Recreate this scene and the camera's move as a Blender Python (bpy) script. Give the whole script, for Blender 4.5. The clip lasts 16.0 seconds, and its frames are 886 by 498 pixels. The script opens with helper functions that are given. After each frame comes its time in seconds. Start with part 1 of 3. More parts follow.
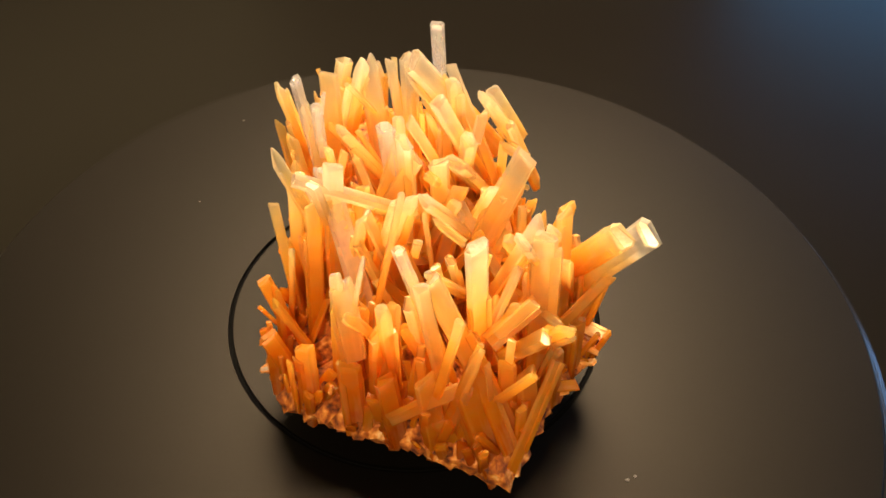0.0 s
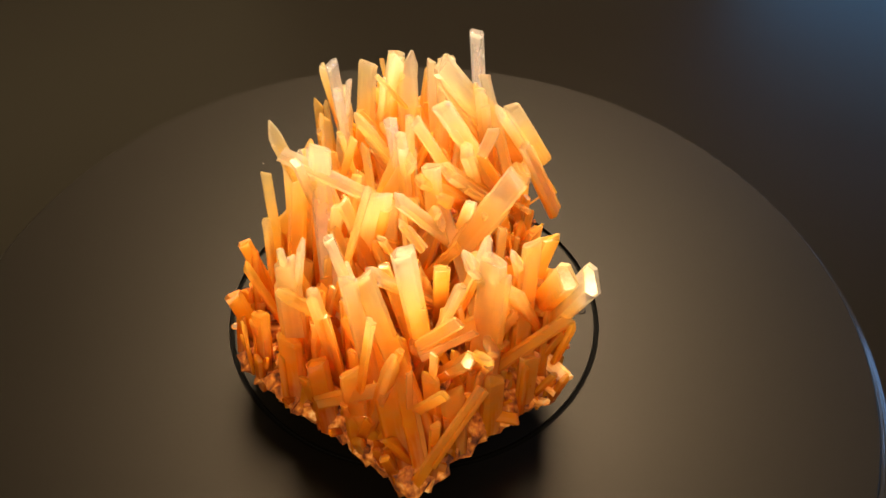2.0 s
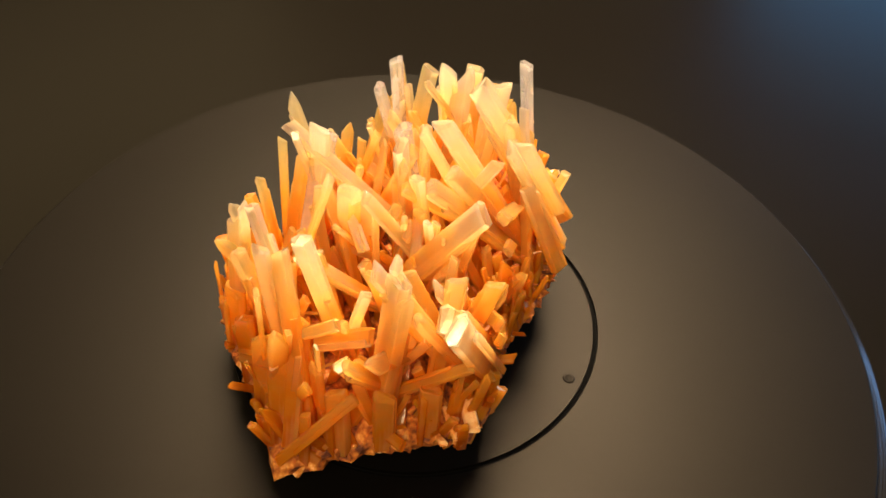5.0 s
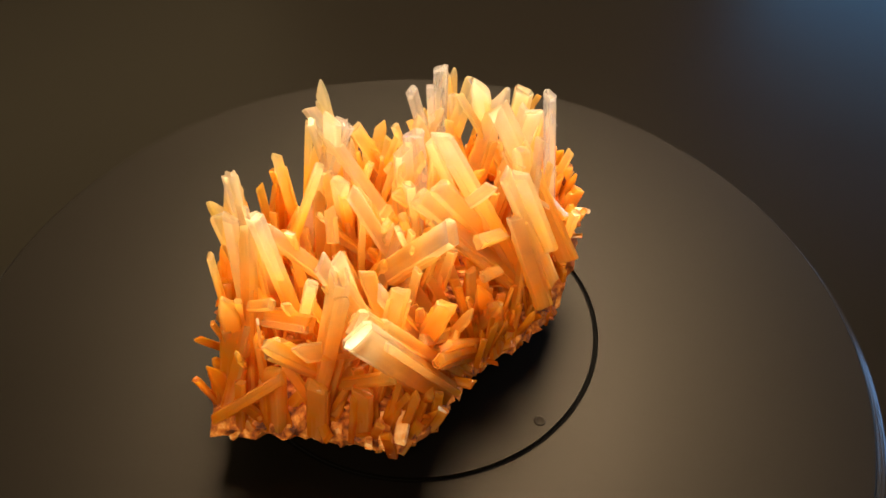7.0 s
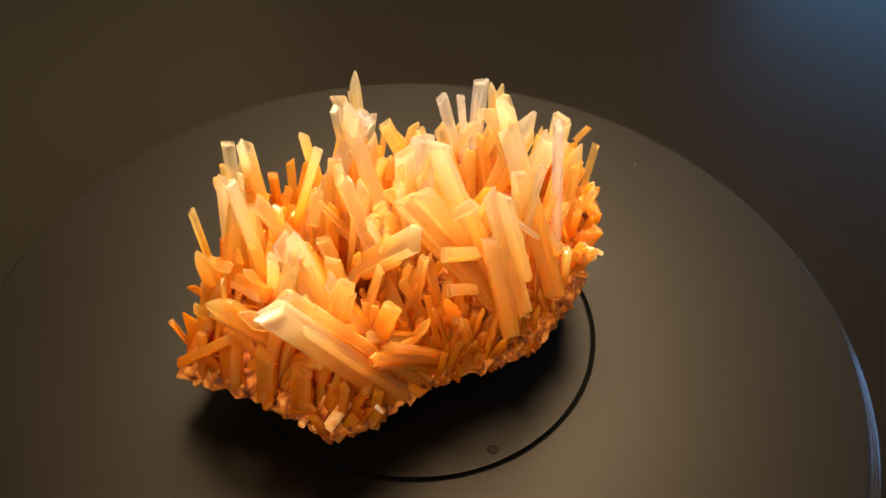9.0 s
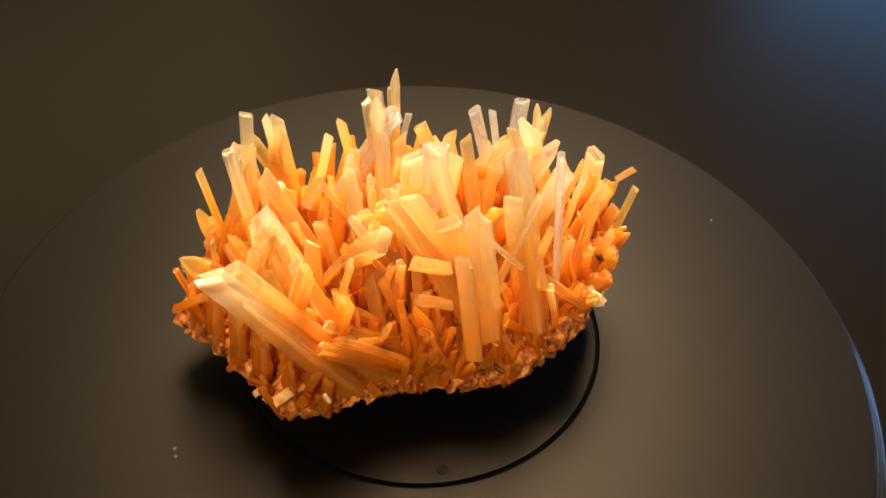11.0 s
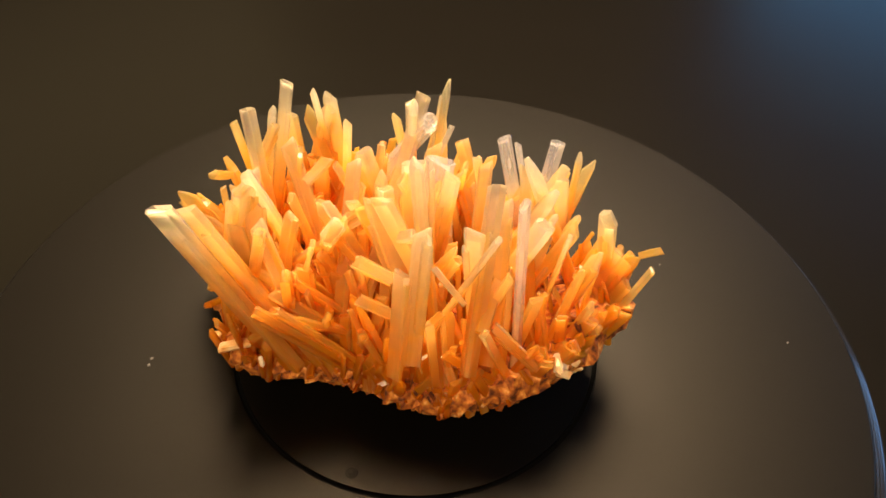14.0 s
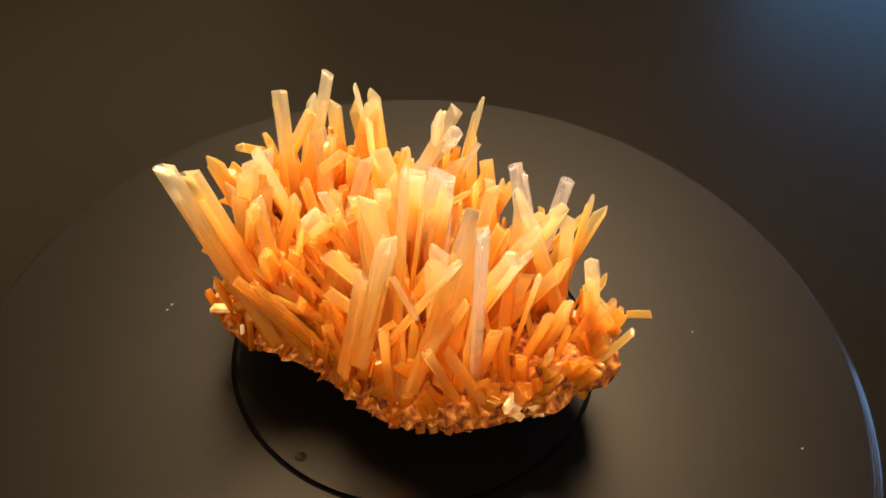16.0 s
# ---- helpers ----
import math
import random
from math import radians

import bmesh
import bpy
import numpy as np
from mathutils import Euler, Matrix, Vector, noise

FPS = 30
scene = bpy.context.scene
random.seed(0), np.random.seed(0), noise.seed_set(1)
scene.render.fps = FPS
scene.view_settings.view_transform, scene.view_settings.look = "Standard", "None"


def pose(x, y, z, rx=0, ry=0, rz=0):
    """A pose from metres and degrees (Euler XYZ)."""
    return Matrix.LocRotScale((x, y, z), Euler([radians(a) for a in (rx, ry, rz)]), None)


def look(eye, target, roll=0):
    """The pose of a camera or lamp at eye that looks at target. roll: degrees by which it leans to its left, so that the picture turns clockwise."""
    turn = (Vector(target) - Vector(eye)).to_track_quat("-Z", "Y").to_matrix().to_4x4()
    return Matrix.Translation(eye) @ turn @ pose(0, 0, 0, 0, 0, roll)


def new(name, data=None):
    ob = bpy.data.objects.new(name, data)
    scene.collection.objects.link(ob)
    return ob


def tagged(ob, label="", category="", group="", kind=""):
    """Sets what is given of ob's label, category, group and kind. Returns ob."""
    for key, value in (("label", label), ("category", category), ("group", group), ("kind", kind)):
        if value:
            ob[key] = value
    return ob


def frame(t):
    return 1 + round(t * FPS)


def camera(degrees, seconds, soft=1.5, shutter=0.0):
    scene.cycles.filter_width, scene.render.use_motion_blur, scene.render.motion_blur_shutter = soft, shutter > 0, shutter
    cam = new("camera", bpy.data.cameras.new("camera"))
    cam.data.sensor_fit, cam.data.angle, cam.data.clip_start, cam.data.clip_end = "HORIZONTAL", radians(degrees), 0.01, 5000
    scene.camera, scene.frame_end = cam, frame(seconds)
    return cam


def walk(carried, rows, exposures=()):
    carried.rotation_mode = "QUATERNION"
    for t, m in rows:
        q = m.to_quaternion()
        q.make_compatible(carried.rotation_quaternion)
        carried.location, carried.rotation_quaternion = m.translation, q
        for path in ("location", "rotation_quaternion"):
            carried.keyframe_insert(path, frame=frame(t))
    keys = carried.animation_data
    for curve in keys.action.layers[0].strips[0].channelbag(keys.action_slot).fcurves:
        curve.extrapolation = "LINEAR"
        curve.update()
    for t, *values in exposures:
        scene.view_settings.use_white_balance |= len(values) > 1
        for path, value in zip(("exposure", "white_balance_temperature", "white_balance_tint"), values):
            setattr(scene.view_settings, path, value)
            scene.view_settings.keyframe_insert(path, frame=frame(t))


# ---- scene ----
cam = camera(57.41, 16.0, soft=1.6)
ROWS = [
    (0.0, 0.00112, -0.14917, 0.17219, 45.049, -1.189, -1.173),
    (0.5, 0.00142, -0.14902, 0.17232, 44.956, -1.225, -1.182),
    (1.0, 0.00147, -0.14891, 0.17227, 44.885, -1.245, -1.147),
    (1.5, 0.00133, -0.14932, 0.17254, 44.892, -1.267, -1.062),
    (2.0, 0.00128, -0.15015, 0.17327, 45.008, -1.274, -1.019),
    (2.5, 0.00124, -0.15066, 0.17363, 45.154, -1.250, -1.018),
    (3.0, 0.00128, -0.15060, 0.17355, 45.213, -1.219, -0.993),
    (3.5, 0.00153, -0.15029, 0.17356, 45.202, -1.218, -0.938),
    (4.0, 0.00178, -0.15003, 0.17378, 45.211, -1.261, -0.870),
    (6.5, 0.00195, -0.15087, 0.17688, 45.285, -1.355, -0.496),
    (7.0, 0.00191, -0.15051, 0.17684, 45.369, -1.366, -0.497),
    (7.5, 0.00187, -0.15056, 0.17668, 45.465, -1.435, -0.467),
    (8.0, 0.00194, -0.15137, 0.17685, 45.516, -1.531, -0.444),
    (8.5, 0.00176, -0.15258, 0.17802, 45.549, -1.554, -0.508),
    (11.0, 0.00021, -0.15070, 0.17979, 45.393, -1.500, -0.607),
    (11.5, 0.00018, -0.15063, 0.17973, 45.393, -1.528, -0.708),
    (12.0, 0.00036, -0.15053, 0.17979, 45.441, -1.547, -0.779),
    (12.5, 0.00071, -0.15032, 0.17999, 45.557, -1.526, -0.846),
    (13.0, 0.00098, -0.14990, 0.18004, 45.662, -1.465, -0.907),
    (13.5, 0.00099, -0.14926, 0.17976, 45.712, -1.413, -0.906),
    (14.0, 0.00093, -0.14879, 0.17967, 45.752, -1.390, -0.876),
    (14.5, 0.00102, -0.14892, 0.18021, 45.811, -1.394, -0.876),
    (15.0, 0.00110, -0.14892, 0.18081, 45.851, -1.412, -0.869),
    (15.5, 0.00119, -0.14840, 0.18104, 45.842, -1.391, -0.894),
    (16.0, 0.00144, -0.14801, 0.18141, 45.836, -1.304, -1.011),
]
walk(cam, [(t, pose(x, y, z, rx, ry, rz)) for t, x, y, z, rx, ry, rz in ROWS])
SPIN = -9.011  # degrees a second

# ---- light: a warm lamp overhead, a cool window to the side, two added fills, a dim room ----
world = bpy.data.worlds.new("world")
scene.world = world
world.use_nodes = True
world.node_tree.nodes["Background"].inputs[0].default_value = (1.0, 0.75, 0.5, 1)
world.node_tree.nodes["Background"].inputs[1].default_value = 0.01


def area_lamp(name, at, to, size, watts, colour):
    data = bpy.data.lights.new(name, "AREA")
    data.shape, data.size, data.size_y = "RECTANGLE", size[0], size[1]
    data.energy, data.color = watts, colour
    ob = new(name, data)
    ob.matrix_world = look(at, to)
    return ob


area_lamp("lamp_overhead", (0.024, 0.268, 0.455), (0, 0, 0.02), (0.31, 0.27), 11.6, (1.0, 0.755, 0.475))
area_lamp("window_light", (1.3, 1.75, 0.5), (0.1, 0.2, 0), (0.9, 0.6), 4.7, (0.14, 0.5, 1.0))
area_lamp("side_window_light", (1.95, 0.75, 0.45), (0.1, 0, 0), (0.6, 0.45), 10.0, (0.22, 0.5, 1.0))
# added fill, stands in for a warm wall's sheen on the table's left
area_lamp("wall_sheen_fill", (-0.95, 1.6, 1.25), (-0.1, 0.1, 0), (1.4, 0.8), 3.2, (1.0, 0.76, 0.38))
# added fill behind the camera, in place of room bounce on the front
area_lamp("front_fill", (-0.25, -1.2, 1.6), (0, 0, 0), (0.8, 0.8), 46.0, (1.0, 0.74, 0.46))


# ---- materials ----
def material(name):
    m = bpy.data.materials.new(name)
    m.use_nodes = True
    t = m.node_tree
    return m, t, t.nodes["Principled BSDF"]


def noise_tex(t, scale, detail=4.0, vector=None, stretch=None):
    n = t.nodes.new("ShaderNodeTexNoise")
    n.inputs["Scale"].default_value = scale
    n.inputs["Detail"].default_value = detail
    if vector is not None:
        if stretch:
            mp = t.nodes.new("ShaderNodeMapping")
            mp.inputs["Scale"].default_value = stretch
            t.links.new(vector, mp.inputs["Vector"])
            vector = mp.outputs[0]
        t.links.new(vector, n.inputs["Vector"])
    return n.outputs["Fac"]


def maths(t, op, a, b):
    n = t.nodes.new("ShaderNodeMath")
    n.operation = op
    for socket, v in zip(n.inputs, (a, b)):
        if isinstance(v, (int, float)):
            socket.default_value = v
        else:
            t.links.new(v, socket)
    return n.outputs[0]


def ramp(t, source, stops):
    n = t.nodes.new("ShaderNodeValToRGB")
    while len(n.color_ramp.elements) < len(stops):
        n.color_ramp.elements.new(0.5)
    for e, (p, c) in zip(n.color_ramp.elements, stops):
        e.position = p
        e.color = (*c, 1) if isinstance(c, tuple) else (c, c, c, 1)
    t.links.new(source, n.inputs[0])
    return n.outputs[0]


def bump(t, b, height, strength, distance):
    n = t.nodes.new("ShaderNodeBump")
    n.inputs["Strength"].default_value = strength
    n.inputs["Distance"].default_value = distance
    t.links.new(height, n.inputs["Height"])
    t.links.new(n.outputs[0], b.inputs["Normal"])


def plastic(name, dark, light, rough, relief=0.00002, spec=0.35, sheen=(1.0, 1.0, 1.0)):
    m, t, b = material(name)
    co = t.nodes.new("ShaderNodeTexCoord").outputs["Object"]
    t.links.new(ramp(t, noise_tex(t, 9, 3, co), [(0.3, dark), (0.75, light)]), b.inputs["Base Color"])
    t.links.new(ramp(t, noise_tex(t, 14, 3, co), [(0.3, rough - 0.02), (0.7, rough + 0.02)]), b.inputs["Roughness"])
    b.inputs["Specular IOR Level"].default_value = spec
    b.inputs["Specular Tint"].default_value = (*sheen, 1)
    bump(t, b, noise_tex(t, 2500, 2, co), 0.15, relief)
    return m


DISC = plastic("satin_black_plastic", (0.0006, 0.0005, 0.0004), (0.0008, 0.0007, 0.0006), 0.46, spec=0.165, sheen=(1.0, 0.87, 0.74))
RIM = plastic("rim_black_plastic", (0.011, 0.0105, 0.01), (0.013, 0.0125, 0.012), 0.17, spec=0.8)
LINE = plastic("groove_black", (0.002, 0.002, 0.002), (0.003, 0.003, 0.003), 0.7, spec=0.02)
TABLE = plastic("dark_table", (0.0042, 0.0034, 0.0024), (0.0046, 0.0038, 0.0026), 0.3, spec=0.17, sheen=(1.0, 0.9, 0.8))
WALL = plastic("wall_paint", (0.3, 0.27, 0.22), (0.34, 0.3, 0.25), 0.8)
DUST = plastic("dust", (0.12, 0.115, 0.11), (0.16, 0.155, 0.15), 0.7)


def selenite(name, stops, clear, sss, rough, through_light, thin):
    """Fibrous gypsum: deep orange low down, paler and clearer with height, fine lengthwise striae."""
    m, t, b = material(name)
    tc = t.nodes.new("ShaderNodeTexCoord")
    height_frac = t.nodes.new("ShaderNodeAttribute")
    height_frac.attribute_name = "height_frac"
    rnd = t.nodes.new("ShaderNodeObjectInfo").outputs["Random"]
    cloud = noise_tex(t, 220, 3, tc.outputs["Object"])
    along = maths(t, "ADD", height_frac.outputs["Fac"], maths(t, "MULTIPLY", maths(t, "SUBTRACT", cloud, 0.5), 0.35))
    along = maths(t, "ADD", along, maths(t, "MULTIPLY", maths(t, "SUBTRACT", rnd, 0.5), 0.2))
    veil = ramp(t, noise_tex(t, 1.0, 4, tc.outputs["Object"], (420, 420, 60)), [(0.48, 0.0), (0.75, 0.3)])
    tint = t.nodes.new("ShaderNodeMix")
    tint.data_type = "RGBA"
    t.links.new(veil, tint.inputs[0])
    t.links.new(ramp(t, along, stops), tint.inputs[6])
    tint.inputs[7].default_value = (0.97, 0.78, 0.42, 1)
    t.links.new(tint.outputs[2], b.inputs["Base Color"])
    t.links.new(ramp(t, along, clear), b.inputs["Transmission Weight"])
    fibre = noise_tex(t, 1.0, 3, tc.outputs["Object"], (1700, 1700, 40))
    t.links.new(ramp(t, fibre, [(0.3, rough - 0.03), (0.7, rough + 0.05)]), b.inputs["Roughness"])
    b.inputs["IOR"].default_value = 1.52
    b.inputs["Subsurface Weight"].default_value = sss
    b.inputs["Subsurface Radius"].default_value = (1.0, 0.75, 0.3)
    b.inputs["Subsurface Scale"].default_value = 0.008
    flaw = ramp(t, noise_tex(t, 1.0, 3, tc.outputs["Object"], (380, 380, 900)), [(0.56, 0.0), (0.64, 1.0)])
    swell = noise_tex(t, 260, 2, tc.outputs["Object"])
    bump(t, b, maths(t, "ADD", maths(t, "ADD", maths(t, "MULTIPLY", fibre, 1.0), maths(t, "MULTIPLY", flaw, 0.8)), swell), 0.26, 0.0003)
    glow = t.nodes.new("ShaderNodeBsdfTranslucent")
    t.links.new(b.inputs["Base Color"].links[0].from_socket, glow.inputs["Color"])
    mix = t.nodes.new("ShaderNodeMixShader")
    mix.inputs[0].default_value = through_light
    t.links.new(b.outputs[0], mix.inputs[1])
    t.links.new(glow.outputs[0], mix.inputs[2])
    see = t.nodes.new("ShaderNodeBsdfTransparent")
    pale = t.nodes.new("ShaderNodeMix")
    pale.data_type = "RGBA"
    pale.inputs[0].default_value = 0.5
    t.links.new(tint.outputs[2], pale.inputs[6])
    pale.inputs[7].default_value = (1, 1, 1, 1)
    t.links.new(pale.outputs[2], see.inputs["Color"])
    last = t.nodes.new("ShaderNodeMixShader")
    t.links.new(maths(t, "MULTIPLY", ramp(t, along, thin), maths(t, "SUBTRACT", 1.15, veil)), last.inputs[0])
    t.links.new(mix.outputs[0], last.inputs[1])
    t.links.new(see.outputs[0], last.inputs[2])
    t.links.new(last.outputs[0], t.nodes["Material Output"].inputs["Surface"])
    return m


# dark orange at the bottom to pale at the top, by height above the disc
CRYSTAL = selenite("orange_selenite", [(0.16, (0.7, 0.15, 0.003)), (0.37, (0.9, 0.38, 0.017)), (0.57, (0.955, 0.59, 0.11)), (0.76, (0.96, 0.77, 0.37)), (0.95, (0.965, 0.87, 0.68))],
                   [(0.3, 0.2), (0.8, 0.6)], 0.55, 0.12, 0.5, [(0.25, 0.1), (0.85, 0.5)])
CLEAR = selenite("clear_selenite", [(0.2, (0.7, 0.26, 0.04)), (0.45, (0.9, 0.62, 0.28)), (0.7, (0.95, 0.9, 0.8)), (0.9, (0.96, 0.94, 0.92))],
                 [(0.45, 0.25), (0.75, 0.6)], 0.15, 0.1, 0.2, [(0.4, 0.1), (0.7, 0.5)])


def stone(name, stops, scale, rough):
    m, t, b = material(name)
    co = t.nodes.new("ShaderNodeTexCoord").outputs["Object"]
    rnd = t.nodes.new("ShaderNodeObjectInfo").outputs["Random"]
    f = maths(t, "ADD", noise_tex(t, scale, 7, co), maths(t, "MULTIPLY", maths(t, "SUBTRACT", rnd, 0.5), 0.3))
    t.links.new(ramp(t, f, stops), b.inputs["Base Color"])
    b.inputs["Roughness"].default_value = rough
    b.inputs["Subsurface Weight"].default_value = 0.15
    b.inputs["Subsurface Radius"].default_value = (1.0, 0.5, 0.2)
    b.inputs["Subsurface Scale"].default_value = 0.001
    bump(t, b, noise_tex(t, 900, 6, co), 0.7, 0.0006)
    return m


ROCK = stone("brown_matrix", [(0.36, (0.09, 0.018, 0.002)), (0.5, (0.4, 0.105, 0.008)), (0.62, (0.7, 0.27, 0.04)), (0.76, (0.92, 0.62, 0.28))], 420, 0.75)
CRUST = stone("cream_crust", [(0.3, (0.42, 0.11, 0.01)), (0.5, (0.78, 0.33, 0.06)), (0.72, (0.93, 0.64, 0.3))], 300, 0.6)
CREAM = stone("pale_crust", [(0.3, (0.74, 0.42, 0.16)), (0.5, (0.9, 0.72, 0.46)), (0.7, (0.94, 0.86, 0.7))], 350, 0.5)
FROST = stone("frosted_break", [(0.3, (0.52, 0.4, 0.25)), (0.7, (0.74, 0.64, 0.48))], 600, 0.5)


# ---- building helpers ----
def part(name, bm, mats, parent=None, label="", smooth=False):
    data = bpy.data.meshes.new(name)
    bm.to_mesh(data)
    bm.free()
    for mat in mats if isinstance(mats, tuple) else (mats,):
        data.materials.append(mat)
    if smooth:
        for p in data.polygons:
            p.use_smooth = True
    ob = new(name, data)
    ob.parent = parent
    if label:
        tagged(ob, label)
    return ob


def lathe(profile, steps=256, closed=False):
    bm = bmesh.new()
    rings = []
    for r, z in profile:
        rings.append([bm.verts.new((r * math.cos(a), r * math.sin(a), z)) for a in (2 * math.pi * i / steps for i in range(steps))] if r > 0 else [bm.verts.new((0, 0, z))])
    for a, b in zip(rings, rings[1:] + (rings[:1] if closed else [])):
        for i in range(steps):
            j = (i + 1) % steps
            if len(a) == 1:
                bm.faces.new((a[0], b[i], b[j]))
            elif len(b) == 1:
                bm.faces.new((a[i], b[0], a[j]))
            else:
                bm.faces.new((a[i], b[i], b[j], a[j]))
    bmesh.ops.recalc_face_normals(bm, faces=bm.faces)
    return bm


def slab(x0, y0, z0, x1, y1, z1, edge=0.0):
    bm = bmesh.new()
    bmesh.ops.create_cube(bm, size=1)
    for v in bm.verts:
        v.co = Vector(((x0 + x1) / 2 + v.co.x * (x1 - x0), (y0 + y1) / 2 + v.co.y * (y1 - y0), (z0 + z1) / 2 + v.co.z * (z1 - z0)))
    if edge:
        bmesh.ops.bevel(bm, geom=bm.edges[:], offset=edge, segments=2, affect="EDGES")
    return bm


# ---- the room round the table ----
FLOOR_Z, TOP = -0.79, -0.03
for nm, box in (("floor", (-2.1, -2.1, FLOOR_Z - 0.1, 2.1, 2.1, FLOOR_Z)), ("ceiling", (-2.1, -2.1, 1.75, 2.1, 2.1, 1.85)),
                ("wall_north", (-2.1, 2.1, FLOOR_Z, 2.1, 2.2, 1.75)), ("wall_south", (-2.1, -2.2, FLOOR_Z, 2.1, -2.1, 1.75)),
                ("wall_east", (2.1, -2.1, FLOOR_Z, 2.2, 2.1, 1.75)), ("wall_west", (-2.2, -2.1, FLOOR_Z, -2.1, 2.1, 1.75))):
    tagged(part(nm, slab(*box), WALL), "plain painted " + nm.split("_")[0] + " of the dim room", nm.split("_")[0], kind="structure")

table = new("table")
tagged(table, "dark satin table top under the turntable", "table")
part("tabletop", slab(-0.8, -0.6, TOP - 0.03, 0.8, 0.75, TOP, 0.003), TABLE, table)
for sx in (-0.75, 0.75):
    for sy in (-0.55, 0.7):
        part("leg", slab(sx - 0.025, sy - 0.025, FLOOR_Z, sx + 0.025, sy + 0.025, TOP - 0.03, 0.002), TABLE, table)

# ---- turntable ----
turntable = new("turntable")
tagged(turntable, "round satin black turntable with an engraved ring and stepped rim", "turntable")
R1, R2 = 0.0508, 0.1248
G = 0.00062
disc = part("disc", lathe([(R1 + G, -0.0008), (R1 + G + 0.0001, 0), (R2 - 0.0012, 0), (R2 - 0.0007, -0.0004), (R2 - 0.0006, -0.008), (R1 + G, -0.008)], closed=True), DISC, turntable)
part("hub_plate", lathe([(0, 0), (R1 - G - 0.0001, 0), (R1 - G, -0.0008), (R1 - G, -0.008), (0, -0.008)]), DISC, turntable)
part("engraved_ring", lathe([(R1 - G, -0.006), (R1 - G, -0.001), (R1 + G, -0.001), (R1 + G, -0.006)], closed=True), LINE, turntable, "thin black engraved ring")
part("rim", lathe([(R2 - 0.0005, -0.0075), (R2 - 0.0005, -0.0018), (R2 + 0.0001, -0.0018), (R2 + 0.0009, -0.0023), (R2 + 0.001, -0.003), (R2 + 0.0014, -0.003),
                   (R2 + 0.0023, -0.0036), (R2 + 0.0024, -0.0044), (R2 + 0.0028, -0.0044), (R2 + 0.0036, -0.005), (R2 + 0.0037, -0.0075)], closed=True), RIM, turntable, "glossy black stepped outer rim")
part("base", lathe([(0, -0.008), (R2 - 0.006, -0.008), (R2 - 0.004, -0.010), (R2 - 0.004, TOP + 0.0005), (R2 - 0.005, TOP), (0, TOP)]), RIM, turntable)


def dimple(x, y, r):
    bm = lathe([(0, 0.00005), (r * 0.55, 0.00008), (r * 0.8, 0.00035), (r, 0.00005)], 20)
    ob = part("dimple", bm, DISC, disc, "small raised round dimple", True)
    ob.location = (x, y, 0)


dimple(0.0447, 0.0132, 0.0016)


def speck(x, y, r):
    bm = bmesh.new()
    bmesh.ops.create_icosphere(bm, subdivisions=1, radius=r)
    for v in bm.verts:
        v.co = Vector((v.co.x * random.uniform(0.7, 1.5), v.co.y * random.uniform(0.5, 1.1), v.co.z * 0.5 + r * 0.4))
    ob = part("speck", bm, DUST, turntable)
    ob.location = (x, y, 0)


speck(0.0501, -0.0539, 0.0005)
speck(0.0521, -0.0528, 0.0005)
speck(-0.0612, 0.0876, 0.0004)
speck(-0.0685, 0.0444, 0.0003)

# ---- mineral specimen ----
MM = 0.001
specimen = new("mineral_specimen")
tagged(specimen, "cluster of orange selenite crystals with pale tips on brown matrix", "mineral")

# outline of the matrix, seen from above, in mm
OUTLINE = [(-36, -30), (-31, -42), (-25, -45), (-15, -50), (0, -54), (9, -58), (20, -63), (27, -51), (38, -35), (45, -27), (43, -16), (39, -12),
           (32.5, 0), (30, 10), (27, 24), (22.5, 31.5), (14, 42), (5, 46), (-5, 50), (-14, 51), (-25, 52), (-33, 40), (-34, 25), (-30, 5), (-31, -15)]
CX, CY = 3.0, -5.0


def reach(a):
    """Distance in mm from the middle to the outline, in direction a."""
    best = 30.0
    dx, dy = math.cos(a), math.sin(a)
    for (x0, y0), (x1, y1) in zip(OUTLINE, OUTLINE[1:] + OUTLINE[:1]):
        ex, ey = x1 - x0, y1 - y0
        det = dx * -ey + dy * ex
        if abs(det) < 1e-9:
            continue
        px, py = x0 - CX, y0 - CY
        s = (px * -ey + py * ex) / det
        u = (dx * py - dy * px) / det
        if s > 0 and 0 <= u <= 1:
            best = s
    return best


def rim_height(x, y):
    """Top of the matrix edge in mm: it climbs towards the far end."""
    k = min(1.0, max(0.0, (y - 22) / 26))
    return 18 + 11 * k * k * (3 - 2 * k)


